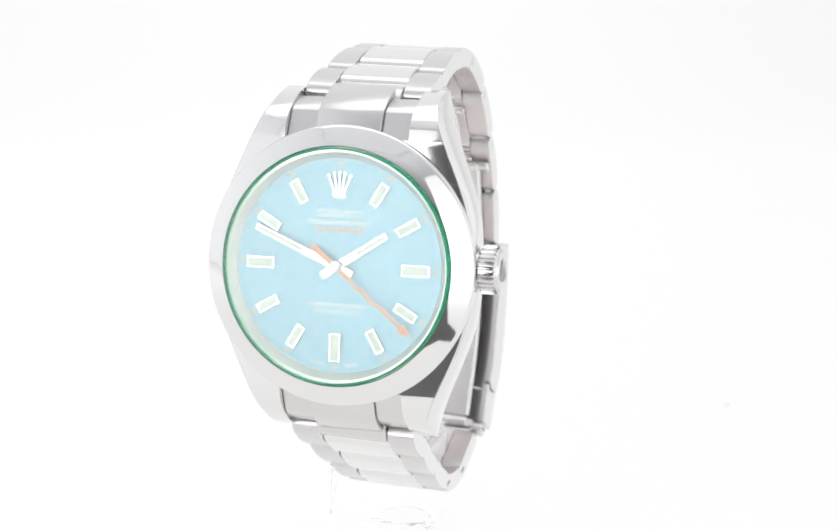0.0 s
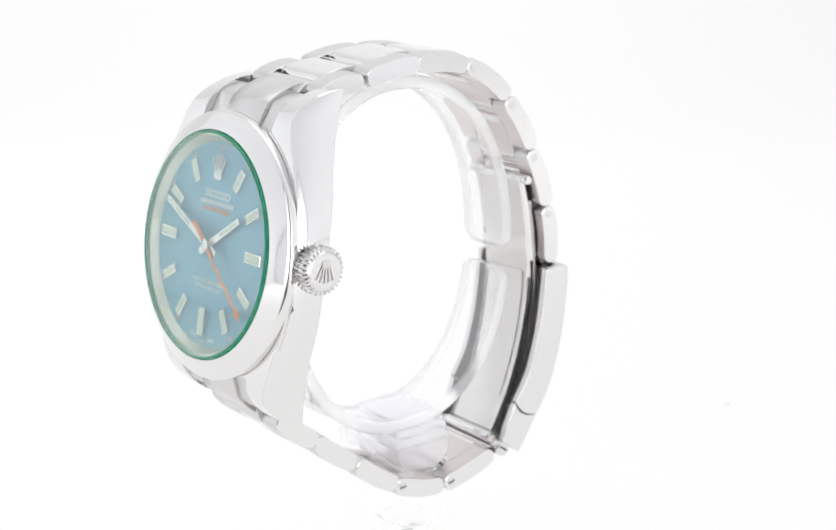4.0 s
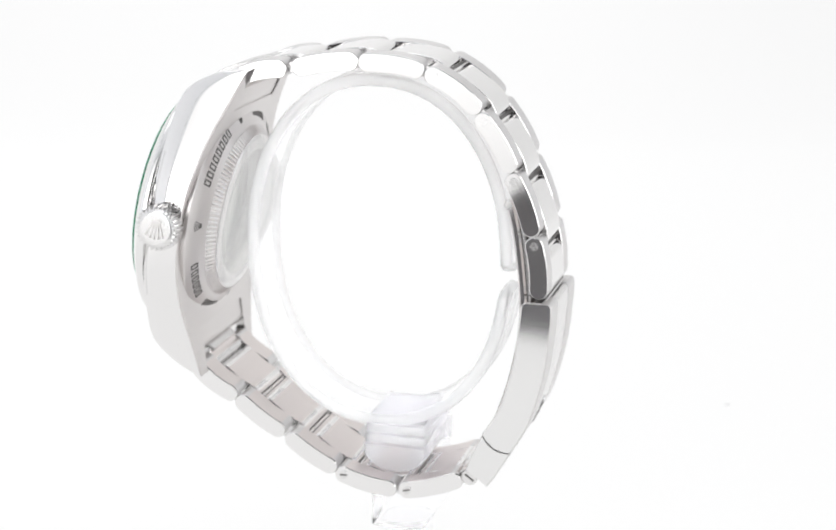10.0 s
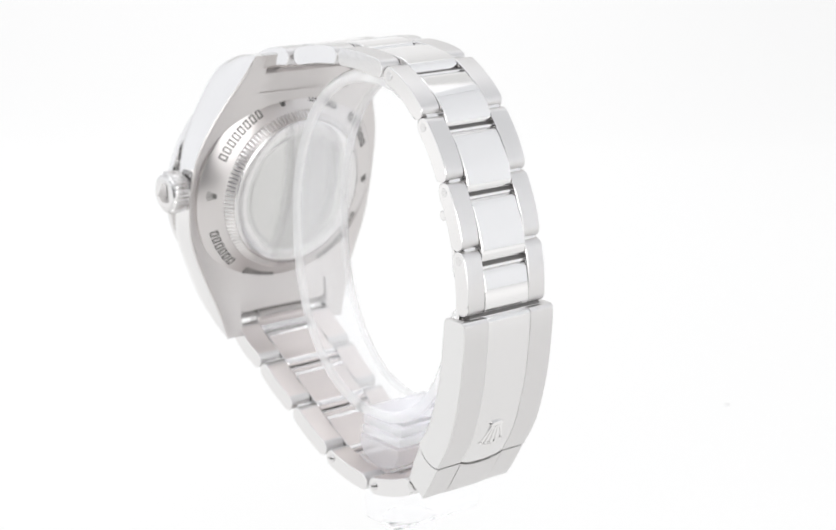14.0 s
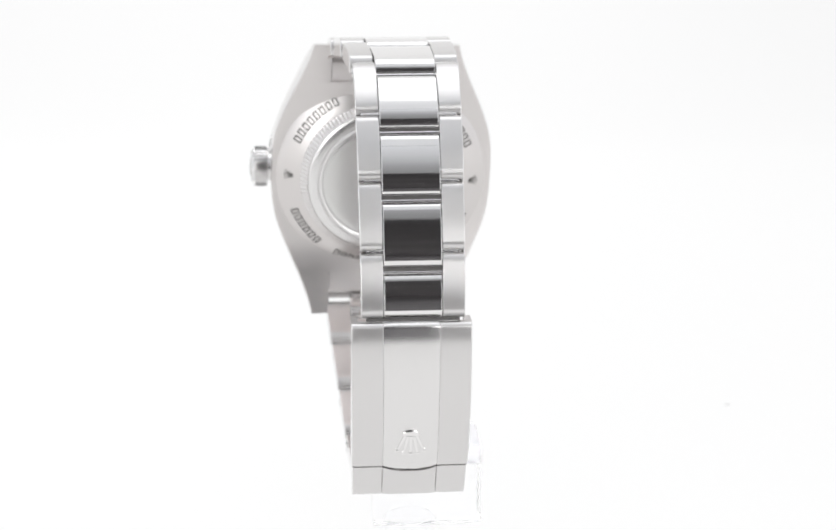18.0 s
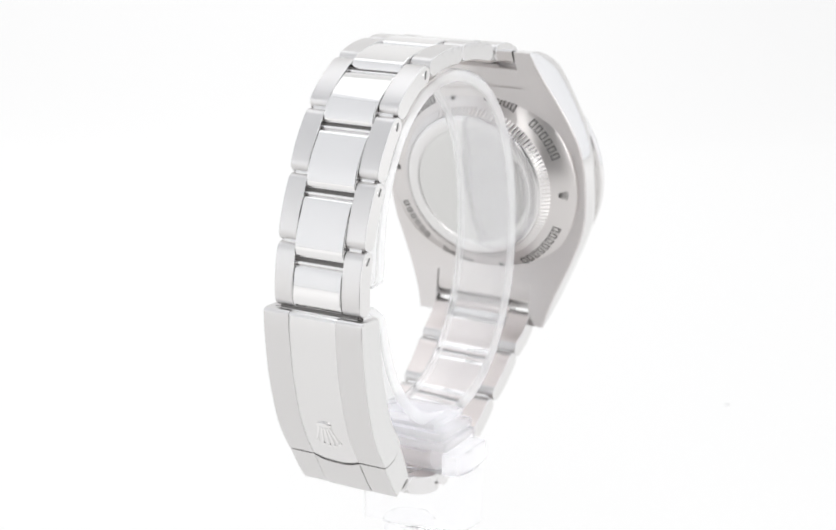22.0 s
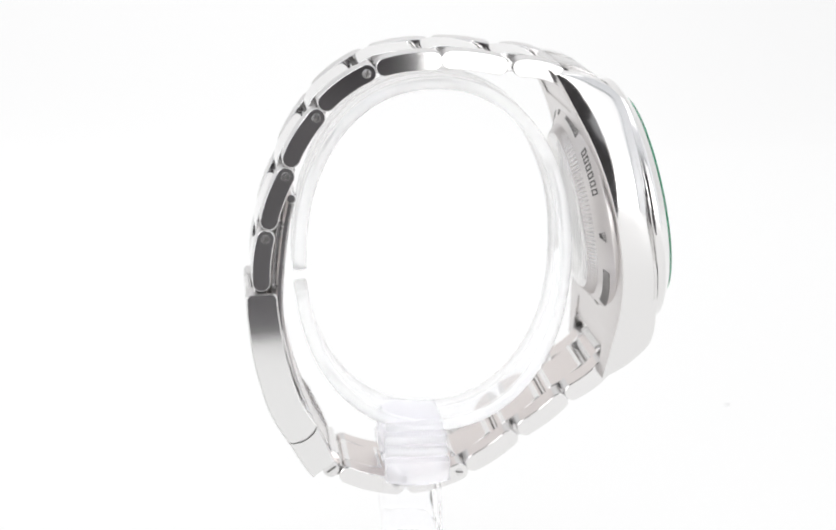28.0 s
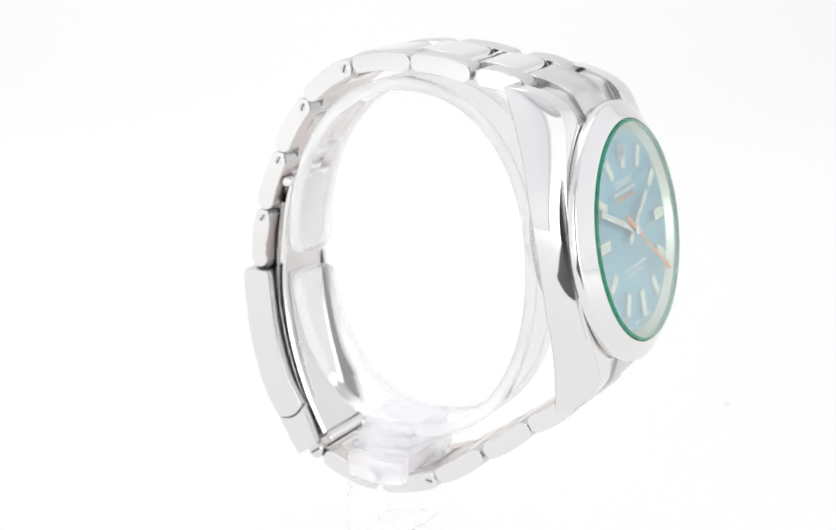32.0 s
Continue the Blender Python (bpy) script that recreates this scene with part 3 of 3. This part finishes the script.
def links(path, ends, halves, shift, flip, screws, skip_last=False, flush_last=False):
    """Outer pairs and centre links along a path, tapering. ends: (y, z) of the two arcs of each outer link."""
    spans = [(path.near(zl(a)), path.near(zl(b))) for a, b in ends]
    table = [((sa + sb) / 2, h) for (sa, sb), h in zip(spans, halves)]

    def half_at(q):
        if q <= table[0][0]:
            return table[0][1]
        for (a, p), (b, r) in zip(table, table[1:]):
            if q <= b:
                return p + (r - p) * (q - a) / (b - a)
        return table[-1][1]

    # the stub that ties the first centre link to the case
    at = [spans[0][0] - 1.6 + 1.9 * i / 4 for i in range(5)]
    pts = [path.at(q) for q in (at[::-1] if flip else at)]
    bm = bmesh.new()
    bar(bm, pts, 1.3, [middle(p.x) - halves[0] * 0.56 for p in pts], [middle(p.x) + halves[0] * 0.56 for p in pts], mats=(0, 0, 1))
    part("end_link_stub", bm, [TONGUE, LINKINSIDE], WATCH, "short steel stub joining bracelet and end link", 25)
    for k, (sa, sb) in enumerate(spans):
        at = [sa + (sb - sa) * i / 6 for i in range(7)]
        if flip:
            at = at[::-1]
        pts = [path.at(q) for q in at]
        mid = [middle(p.x) for p in pts]
        half = [half_at(q) for q in at]
        for side in (1, -1):
            xa = [c + side * (h * 0.56 + 0.06) for c, h in zip(mid, half)]
            xb = [c + side * h for c, h in zip(mid, half)]
            bm = bmesh.new()
            bar(bm, pts, 1.42, xa if side > 0 else xb, xb if side > 0 else xa, mats=(0, 1, 2))
            ob = part("outer_link", bm, [BRUSHED, POLISHED, LINKINSIDE], WATCH, "brushed steel outer link with polished side", 25)
            if k in screws:
                bm = bmesh.new()
                p = path.at(sa)
                xe = middle(p.x) + side * half_at(sa)
                rod(bm, (xe - side * 0.3, *p), (xe + side * 0.03, *p), 0.68, 20, rounded=0.06)
                head = part("screw" if side == 1 else "pin_end", bm, SATIN, ob)
                if side == -1 or flip:
                    # uncut slot: a dark bar on the head gives the shade of the groove
                    bm = bmesh.new()
                    box(bm, (-0.03, -0.62, -0.13), (0.03, 0.62, 0.13), Matrix.Translation((xe + side * 0.035, *p)) @ pose(0, 0, 0, (75 if not flip else 160) + 9 * k, 0, 0))
                    part("slot", bm, ENGRAVED_AND_SHADE, head, "screwdriver slot, a dark bar painting its shade")
        if not (skip_last and k == len(ends) - 1):
            lo, hi = min(at) + 0.31, max(at) - 0.4
            if flush_last and k == len(ends) - 1:
                hi = max(at) - shift
            at2 = [lo + shift + (hi - lo) * (q - min(at)) / (max(at) - min(at)) for q in at]
            pts = [path.at(q) for q in at2]
            bm = bmesh.new()
            bar(bm, pts, 1.5, [middle(p.x) - half_at(q) * 0.56 for p, q in zip(pts, at2)], [middle(p.x) + half_at(q) * 0.56 for p, q in zip(pts, at2)], mats=(0, 1, 2), crest=0.08, under=1.43)
            part("centre_link", bm, [POLISHED, SATIN, LINKINSIDE], WATCH, "polished steel centre link", 25)
        if k + 1 < len(spans) or flush_last:
            last = k + 1 == len(spans)
            q = sb + 1.7 if last else (sb + spans[k + 1][0]) / 2 + shift
            link_joint(path, q, half_at(q) * (0.9 if last else 0.57), 0.0, True, flip)
        if k + 1 < len(spans):
            q = (sb + spans[k + 1][0]) / 2
            for side in (1, -1):
                link_joint(path, q, half_at(q) * 0.17, side * half_at(q) * 0.735, False)


# from the case over the wrist's top to the clasp; outward is on the left of the way, so these run as they are
UP = [((-21.8, 50.5), (-16.7, 51.5)), ((-13.2, 51.9), (-5.9, 53.0)), ((-3.3, 52.9), (3.9, 52.1)), ((6.6, 51.2), (12.6, 47.0)), ((14.2, 44.7), (18.0, 38.6)), ((18.9, 35.9), (21.5, 29.1)), ((22.1, 26.3), (23.0, 19.9))]
links(top, UP, (9.25, 8.7, 8.2, 7.75, 7.65, 7.55, 7.5), 2.7, False, (3, 4, 5, 6), flush_last=True)
DOWN = [((-30.2, 3.5), (-25.7, 0.0)), ((-23.5, -1.6), (-18.2, -5.6)), ((-15.6, -7.4), (-10.0, -11.2)), ((-7.6, -12.6), (-0.5, -14.4)), ((2.5, -14.4), (10.0, -12.2))]
links(low, DOWN, (9.25, 8.8, 8.35, 7.95, 7.75), 2.7, True, (3, 4), flush_last=True)


def end_link(up):
    """The solid link fitted between two lugs: two brushed wings and a polished tongue."""
    line = [(17.0, 2.65), (20.6, 4.15), (21.2, 4.45), (21.8, 5.1), (22.4, 6.2), (23.0, 7.9)]
    tongue = [(17.0, 2.1), (20.6, 3.55), (21.6, 4.2), (22.6, 5.4), (23.7, 7.3), (24.5, 9.2)]
    def plate(bm, prof, thick, x0, x1):
        prof = [(q.x, q.y + (0.45 if up < 0 else 0.0)) for q in spline(prof, 4)]
        rings = []
        for i, (u, d) in enumerate(prof):
            a, b = Vector(prof[max(i - 1, 0)]), Vector(prof[min(i + 1, len(prof) - 1)])
            t = (b - a).normalized()
            n = Vector((-t.y, t.x))
            if n.x > 0:
                n = -n
            q = Vector((u, d)) + n * thick
            rings.append([CASE @ Vector((x, up * w.x, w.y)) for x, w in ((x0, Vector((u, d + 0.12))), (x0 + 0.15, Vector((u, d))), (x1 - 0.15, Vector((u, d))), (x1, Vector((u, d + 0.12))), (x1, q), (x0, q))])
        rings_to(bm, rings)
    bm = bmesh.new()
    plate(bm, tongue, 2.7, -4.7, 4.7)
    ob = part("end_link", bm, TONGUE, WATCH, "steel end link fitted between the lugs")
    for x0 in (-8.9, 4.75):
        bm = bmesh.new()
        plate(bm, line, 2.6, x0, x0 + 4.15)
        part("end_link_wing", bm, BRUSHED, ob, "brushed wing of the end link", 25)
    bm = bmesh.new()
    side_line = [(17.0, 5.2), (17.0, 9.1), (18.5, 9.55), (20.0, 9.95), (20.8, 9.95), (21.3, 9.5), (21.4, 5.2)]
    rings_to(bm, [[CASE @ Vector((x, up * u, d)) for u, d in side_line] for x in (-8.85, 8.85)])
    part("end_link_back", bm, BACKSTEEL, ob, "", 25)


end_link(1)
end_link(-1)

# ---------------------------------------------------------------- folding clasp
CX, CW = 0.8, 8.7
OUT = spline([zl(p) for p in [(24.75, 17.85), (25.12, 17.55), (25.24, 16.9), (25.15, 14.0), (24.35, 7.2), (22.7, 0.6), (21.2, -3.0), (19.34, -6.13)]], 6)
bm = bmesh.new()
strip(bm, [p + Vector((-0.35, 0)) for p in OUT], 0.9, CX - 4.1, CX + 4.1)
clasp = part("clasp_cover", bm, BRUSHED, WATCH, "brushed steel folding clasp cover")


def flank(bm, outer, deep, side, half, seam, wall=1.0, top=1.2, hold=0):
    """One flank of the clasp: a brushed top strip that turns down into a deep side wall, bowed at the seam end."""
    n = len(outer)
    rings = []
    for i, q in enumerate(outer):
        j = max(i, hold)
        t = (outer[min(j + 1, n - 1)] - outer[max(j - 1, 0)]).normalized()
        nrm = Vector((t.y, -t.x))
        d = deep[i] - max(0.0, outer[hold].x - q.x if i < hold else 0.0)
        prof = [(4.1, 0.06), (4.18, 0.0), (half - 0.22, 0.0), (half - 0.06, 0.06), (half, 0.22)]
        prof += [(half, 0.2 + (d - 0.4) * k / 6) for k in range(1, 6)]
        prof += [(half, d - 0.2), (half - 0.06, d - 0.06), (half - 0.2, d), (half - wall, d), (half - wall, top), (4.1, top)]
        bow = 0.95 if i == seam % n else 0.0
        rings.append([Vector((CX + side * x, *(q + nrm * z + t * bow * (1 - (2 * z / d - 1) ** 2 if x > half - wall - 0.1 and z > 0 else 0)))) for x, z in prof])
    rings_to(bm, rings)
    for f in bm.faces:
        f.material_index = 1 if abs(f.calc_center_median().x - CX - side * half) < 0.02 else 0


for side in (1, -1):
    bm = bmesh.new()
    flank(bm, OUT, [4.1 + 1.2 * math.sqrt(i / (len(OUT) - 1)) for i in range(len(OUT))], side, CW, -1, hold=14)
    part("cover_wing", bm, [BRUSHED, WALL], clasp, "brushed flank and polished side wall of the clasp cover", 12)
bm = bmesh.new()


def arced_strip(bm, outer, thick, half, bow, at_start=False):
    """A bent plate across the clasp whose last (or first) edge bows out by bow along the way."""
    n = len(outer)
    cols = [i / 8 * 2 - 1 for i in range(9)]
    grid = []
    for i, q in enumerate(outer):
        t = (outer[min(i + 1, n - 1)] - outer[max(i - 1, 0)]).normalized()
        nrm = Vector((t.y, -t.x))
        end = i == (0 if at_start else n - 1)
        top_row, low_row = [], []
        for c in cols:
            q2 = q + t * (bow * (1 - c * c) if end else 0)
            drop = 0.08 if abs(c) == 1 else 0.0
            top_row.append(Vector((CX + c * half, *(q2 + nrm * drop))))
            low_row.append(Vector((CX + c * half, *(q2 + nrm * thick))))
        grid.append(top_row + low_row[::-1])
    rings_to(bm, grid)


arced_strip(bm, OUT, 0.5, 4.07, 0.9)
band = part("centre_band", bm, SATIN, clasp, "polished centre band of the clasp")
p = Vector(zl((21.78, -1.6)))
t = (Vector(zl((20.3, -4.6))) - Vector(zl((22.7, 0.6)))).normalized()
EMB = Matrix(((-1, 0, 0, CX), (0, -t.x, t.y, p.x), (0, -t.y, -t.x, p.y), (0, 0, 0, 1)))
bm = bmesh.new()
emblem(bm, EMB @ pose(0, 0, 0, 0, 0, 180), 4.9, -0.2, 0.14)
part("clasp_emblem", bm, POLISHED, band, "raised five-pronged emblem on the clasp")
END = spline([zl(p) for p in [(19.22, -6.34), (17.5, -9.3), (16.5, -10.9), (15.6, -12.1)]], 4)
bm = bmesh.new()
arced_strip(bm, [q + Vector((0.0, -0.12)) for q in END], 1.2, 4.02, 1.0, True)
end_piece = part("clasp_end_piece", bm, BRUSHED, WATCH, "brushed steel lower end piece of the clasp")
for side in (1, -1):
    bm = bmesh.new()
    flank(bm, END, [5.2 - 0.9 * i / (len(END) - 1) for i in range(len(END))], side, CW - 0.15, 0)
    part("end_wing", bm, [BRUSHED, WALL], end_piece, "brushed flank of the clasp end piece", 12)
bm = bmesh.new()
blade = spline([zl(p) for p in [(18.3, 33.0), (19.6, 27.0), (20.6, 18.0), (20.5, 12.0), (19.1, 4.5), (17.0, -2.0), (15.2, -5.9), (13.4, -9.3)]], 5)
strip(bm, blade, 0.9, CX - 5.2, CX + 5.2, soft=0.12)
part("clasp_blade", bm, BLADE, WATCH, "thin polished inner blade of the clasp")
bm = bmesh.new()
strip(bm, [q + Vector((-0.62, 0.0)) for q in blade[11:-8]], 0.5, CX - 3.9, CX + 3.9, soft=0.05)
part("clasp_blade", bm, BLADE, WATCH, "narrow folded inner blade of the clasp")
bm = bmesh.new()
strip(bm, [q + Vector((0.75, 0.2)) for q in blade[4:-6]], 0.6, CX - 5.4, CX + 5.4)
part("clasp_blade", bm, SATIN, WATCH, "thin steel outer blade of the clasp")
bm = bmesh.new()
rod(bm, (CX - 7.0, *zl((18.1, 32.3))), (CX + 7.0, *zl((18.1, 32.3))), 0.75, 16, rounded=0.15)
part("hinge_pin", bm, POLISHED, WATCH)
bm = bmesh.new()
rod(bm, (CX - 5.6, *zl((12.2, -9.9))), (CX + 5.6, *zl((12.2, -9.9))), 1.0, 16, rounded=0.15)
part("hinge_pin", bm, POLISHED, WATCH)

for side in (1, -1):
    bm = bmesh.new()
    strip(bm, [q + Vector((0.12, 0.0)) for q in blade], 1.25, CX + side * 5.25 - 0.4, CX + side * 5.25 + 0.4, soft=0.35)
    part("blade_rail", bm, POLISHED, WATCH, "rounded polished edge of the clasp blade")
    at = Vector((CX + side * 6.0, *zl((12.7, -11.0))))
    bm = bmesh.new()
    rod(bm, at, at + Vector((side * 2.2, 0, 0)), 1.3, 24, rounded=0.15)
    head = part("hinge_screw", bm, SATIN, WATCH, "slotted screw of the clasp hinge")
    # this slot too is a bar coloured dark for the shade of a groove
    bm = bmesh.new()
    box(bm, (-0.03, -0.85, -0.16), (0.03, 0.85, 0.16), Matrix.Translation(at + Vector((side * 2.2, 0, 0))) @ pose(0, 0, 0, -35, 0, 0))
    part("slot", bm, ENGRAVED_AND_SHADE, head, "screwdriver slot, a dark bar painting its shade")

# ---------------------------------------------------------------- clear stand
STAND = new("watch_stand")
tagged(STAND, "clear acrylic watch stand with an open oval cuff on a post", "watch stand")
SC = zl((-3.6, 22.2))
bm = bmesh.new()
oval = []
for k in range(201):
    a = radians(-2.5 + 353.5 * k / 200)
    n = 2.15
    ca, sa = math.cos(a), math.sin(a)
    oval.append((SC[0] + 21.5 * math.copysign(abs(ca) ** (2 / n), ca), SC[1] + 28.2 * math.copysign(abs(sa) ** (2 / n), sa)))


def cuff_ring(i, n, q, nrm):
    """One cross-section of the cuff, its corners rounded off towards the two free ends."""
    far = min(i, n - 1 - i) * 0.7
    cut = 1.9 - math.sqrt(max(0.0, 1.9 ** 2 - max(0.0, 1.9 - far) ** 2)) if far < 1.9 else 0.0
    x0, x1, th, e = -6.2 + cut, 4.3 - cut, 2.0, 0.6
    lines = [(x0, e), (x0 + 0.18, 0.18), (x0 + e, 0), (x1 - e, 0), (x1 - 0.18, 0.18), (x1, e), (x1, th - e), (x1 - 0.18, th - 0.18), (x1 - e, th), (x0 + e, th), (x0 + 0.18, th - 0.18), (x0, th - e)]
    return [Vector((x, *(q + nrm * d))) for x, d in lines]


line = [Vector(q) for q in oval[::-1]]
n = len(line)
rings = []
for i in range(n):
    t = (line[min(i + 1, n - 1)] - line[max(i - 1, 0)]).normalized()
    rings.append(cuff_ring(i, n, line[i], Vector((t.y, -t.x))))
rings_to(bm, rings)
for f in bm.faces:
    vx = [v.co.x for v in f.verts]
    f.material_index = 0 if len(vx) == 4 and max(vx) - min(vx) > 3 else 1
part("cuff", bm, [ACRYLIC, MILKY], STAND, "clear oval acrylic cuff open at the back")
for lo, hi, x0, x1, y0, y1 in ((19.75, 21.0, -7.6, 4.0, -5.0, 4.2), (18.15, 19.6, -9.0, 4.8, -5.4, 4.4), (16.5, 18.0, -9.6, 5.0, -5.5, 4.5)):
    bm = bmesh.new()
    box(bm, (x0, y0, lo), (x1, y1, hi), bevel=0.35)
    part("bridge_layer", bm, BLOCK, STAND, "flat layer of the clear acrylic block under the cuff")
x0, x1 = -6.9, 5.3
bm = bmesh.new()
side_line = [(-5.7, 16.3), (4.7, 16.3), (4.7, 14.8), (3.8, 13.3), (2.0, 12.2), (-0.5, 11.8), (-3.0, 12.2), (-4.8, 13.3), (-5.7, 14.8)]
rings_to(bm, [[Vector((x, -0.25 + (y + 0.25) * q, 15 + (z - 15) * q)) for y, z in side_line] for x, q in ((x0, 0.93), (x0 + 0.5, 1.0), (x1 - 0.5, 1.0), (x1, 0.93))])
part("bridge", bm, BLOCK, STAND, "solid clear acrylic block under the cuff")
bm = bmesh.new()
cheek_line = [(-5.5, 16.3), (4.5, 16.3), (4.5, 13.0)] + [(4.5 - 10 * k / 8, 13.0 - 0.75 * math.sin(math.pi * k / 8)) for k in range(1, 8)] + [(-5.5, 13.0)]
rings_to(bm, [[Vector((x, -0.5 + (y + 0.5) * q, 14.5 + (z - 14.5) * q)) for y, z in cheek_line] for x, q in ((-11.6, 0.95), (-11.2, 1.0), (-9.4, 1.0), (-9.0, 0.95))])
part("cheek", bm, BLOCK, STAND, "clear acrylic cheek beside the bracelet, milky along its edges")
bm = bmesh.new()
box(bm, (-11.8, -4.3, 2.5), (5.6, 4.3, 12.2), bevel=0.5)
part("post", bm, FAINT, STAND)
bm = bmesh.new()
lathe(bm, [(0, 0), (4.0, 0), (4.2, 0.3), (4.2, 2.2), (3.9, 2.5), (0, 2.5)], Matrix.Translation((-0.5, 0, 0.1)), 64)
part("base_plate", bm, FAINT, STAND)


# ---------------------------------------------------------------- dust on the sweep
bm = bmesh.new()
for x, y, r in ((0.0, 0.0, 0.34), (0.45, 0.2, 0.2)):
    rings_to(bm, [[Vector((62.5 + x + r * q * math.cos(2 * math.pi * k / 9 + x) * (1 + 0.25 * (k % 3)), 59.5 + y + r * q * math.sin(2 * math.pi * k / 9), z)) for k in range(9)] for q, z in ((1.0, 0.02), (0.8, 0.16), (0.35, 0.24))])
speck = new("dust_speck", mesh_of("dust_speck", bm, plain("grey_dust", (0.72, 0.71, 0.7), 0.9)))
tagged(speck, "tiny grey speck of dust on the white sweep", "dust")

# ---------------------------------------------------------------- the turning table
for ob in STAND.children:
    ob.visible_shadow = False


def motions():
    for thing in (WATCH, STAND):
        walk(thing, [(t, pose(0, 0, 0, 0, 0, -(TH0 + RATE * t))) for t in range(33)])


motions()
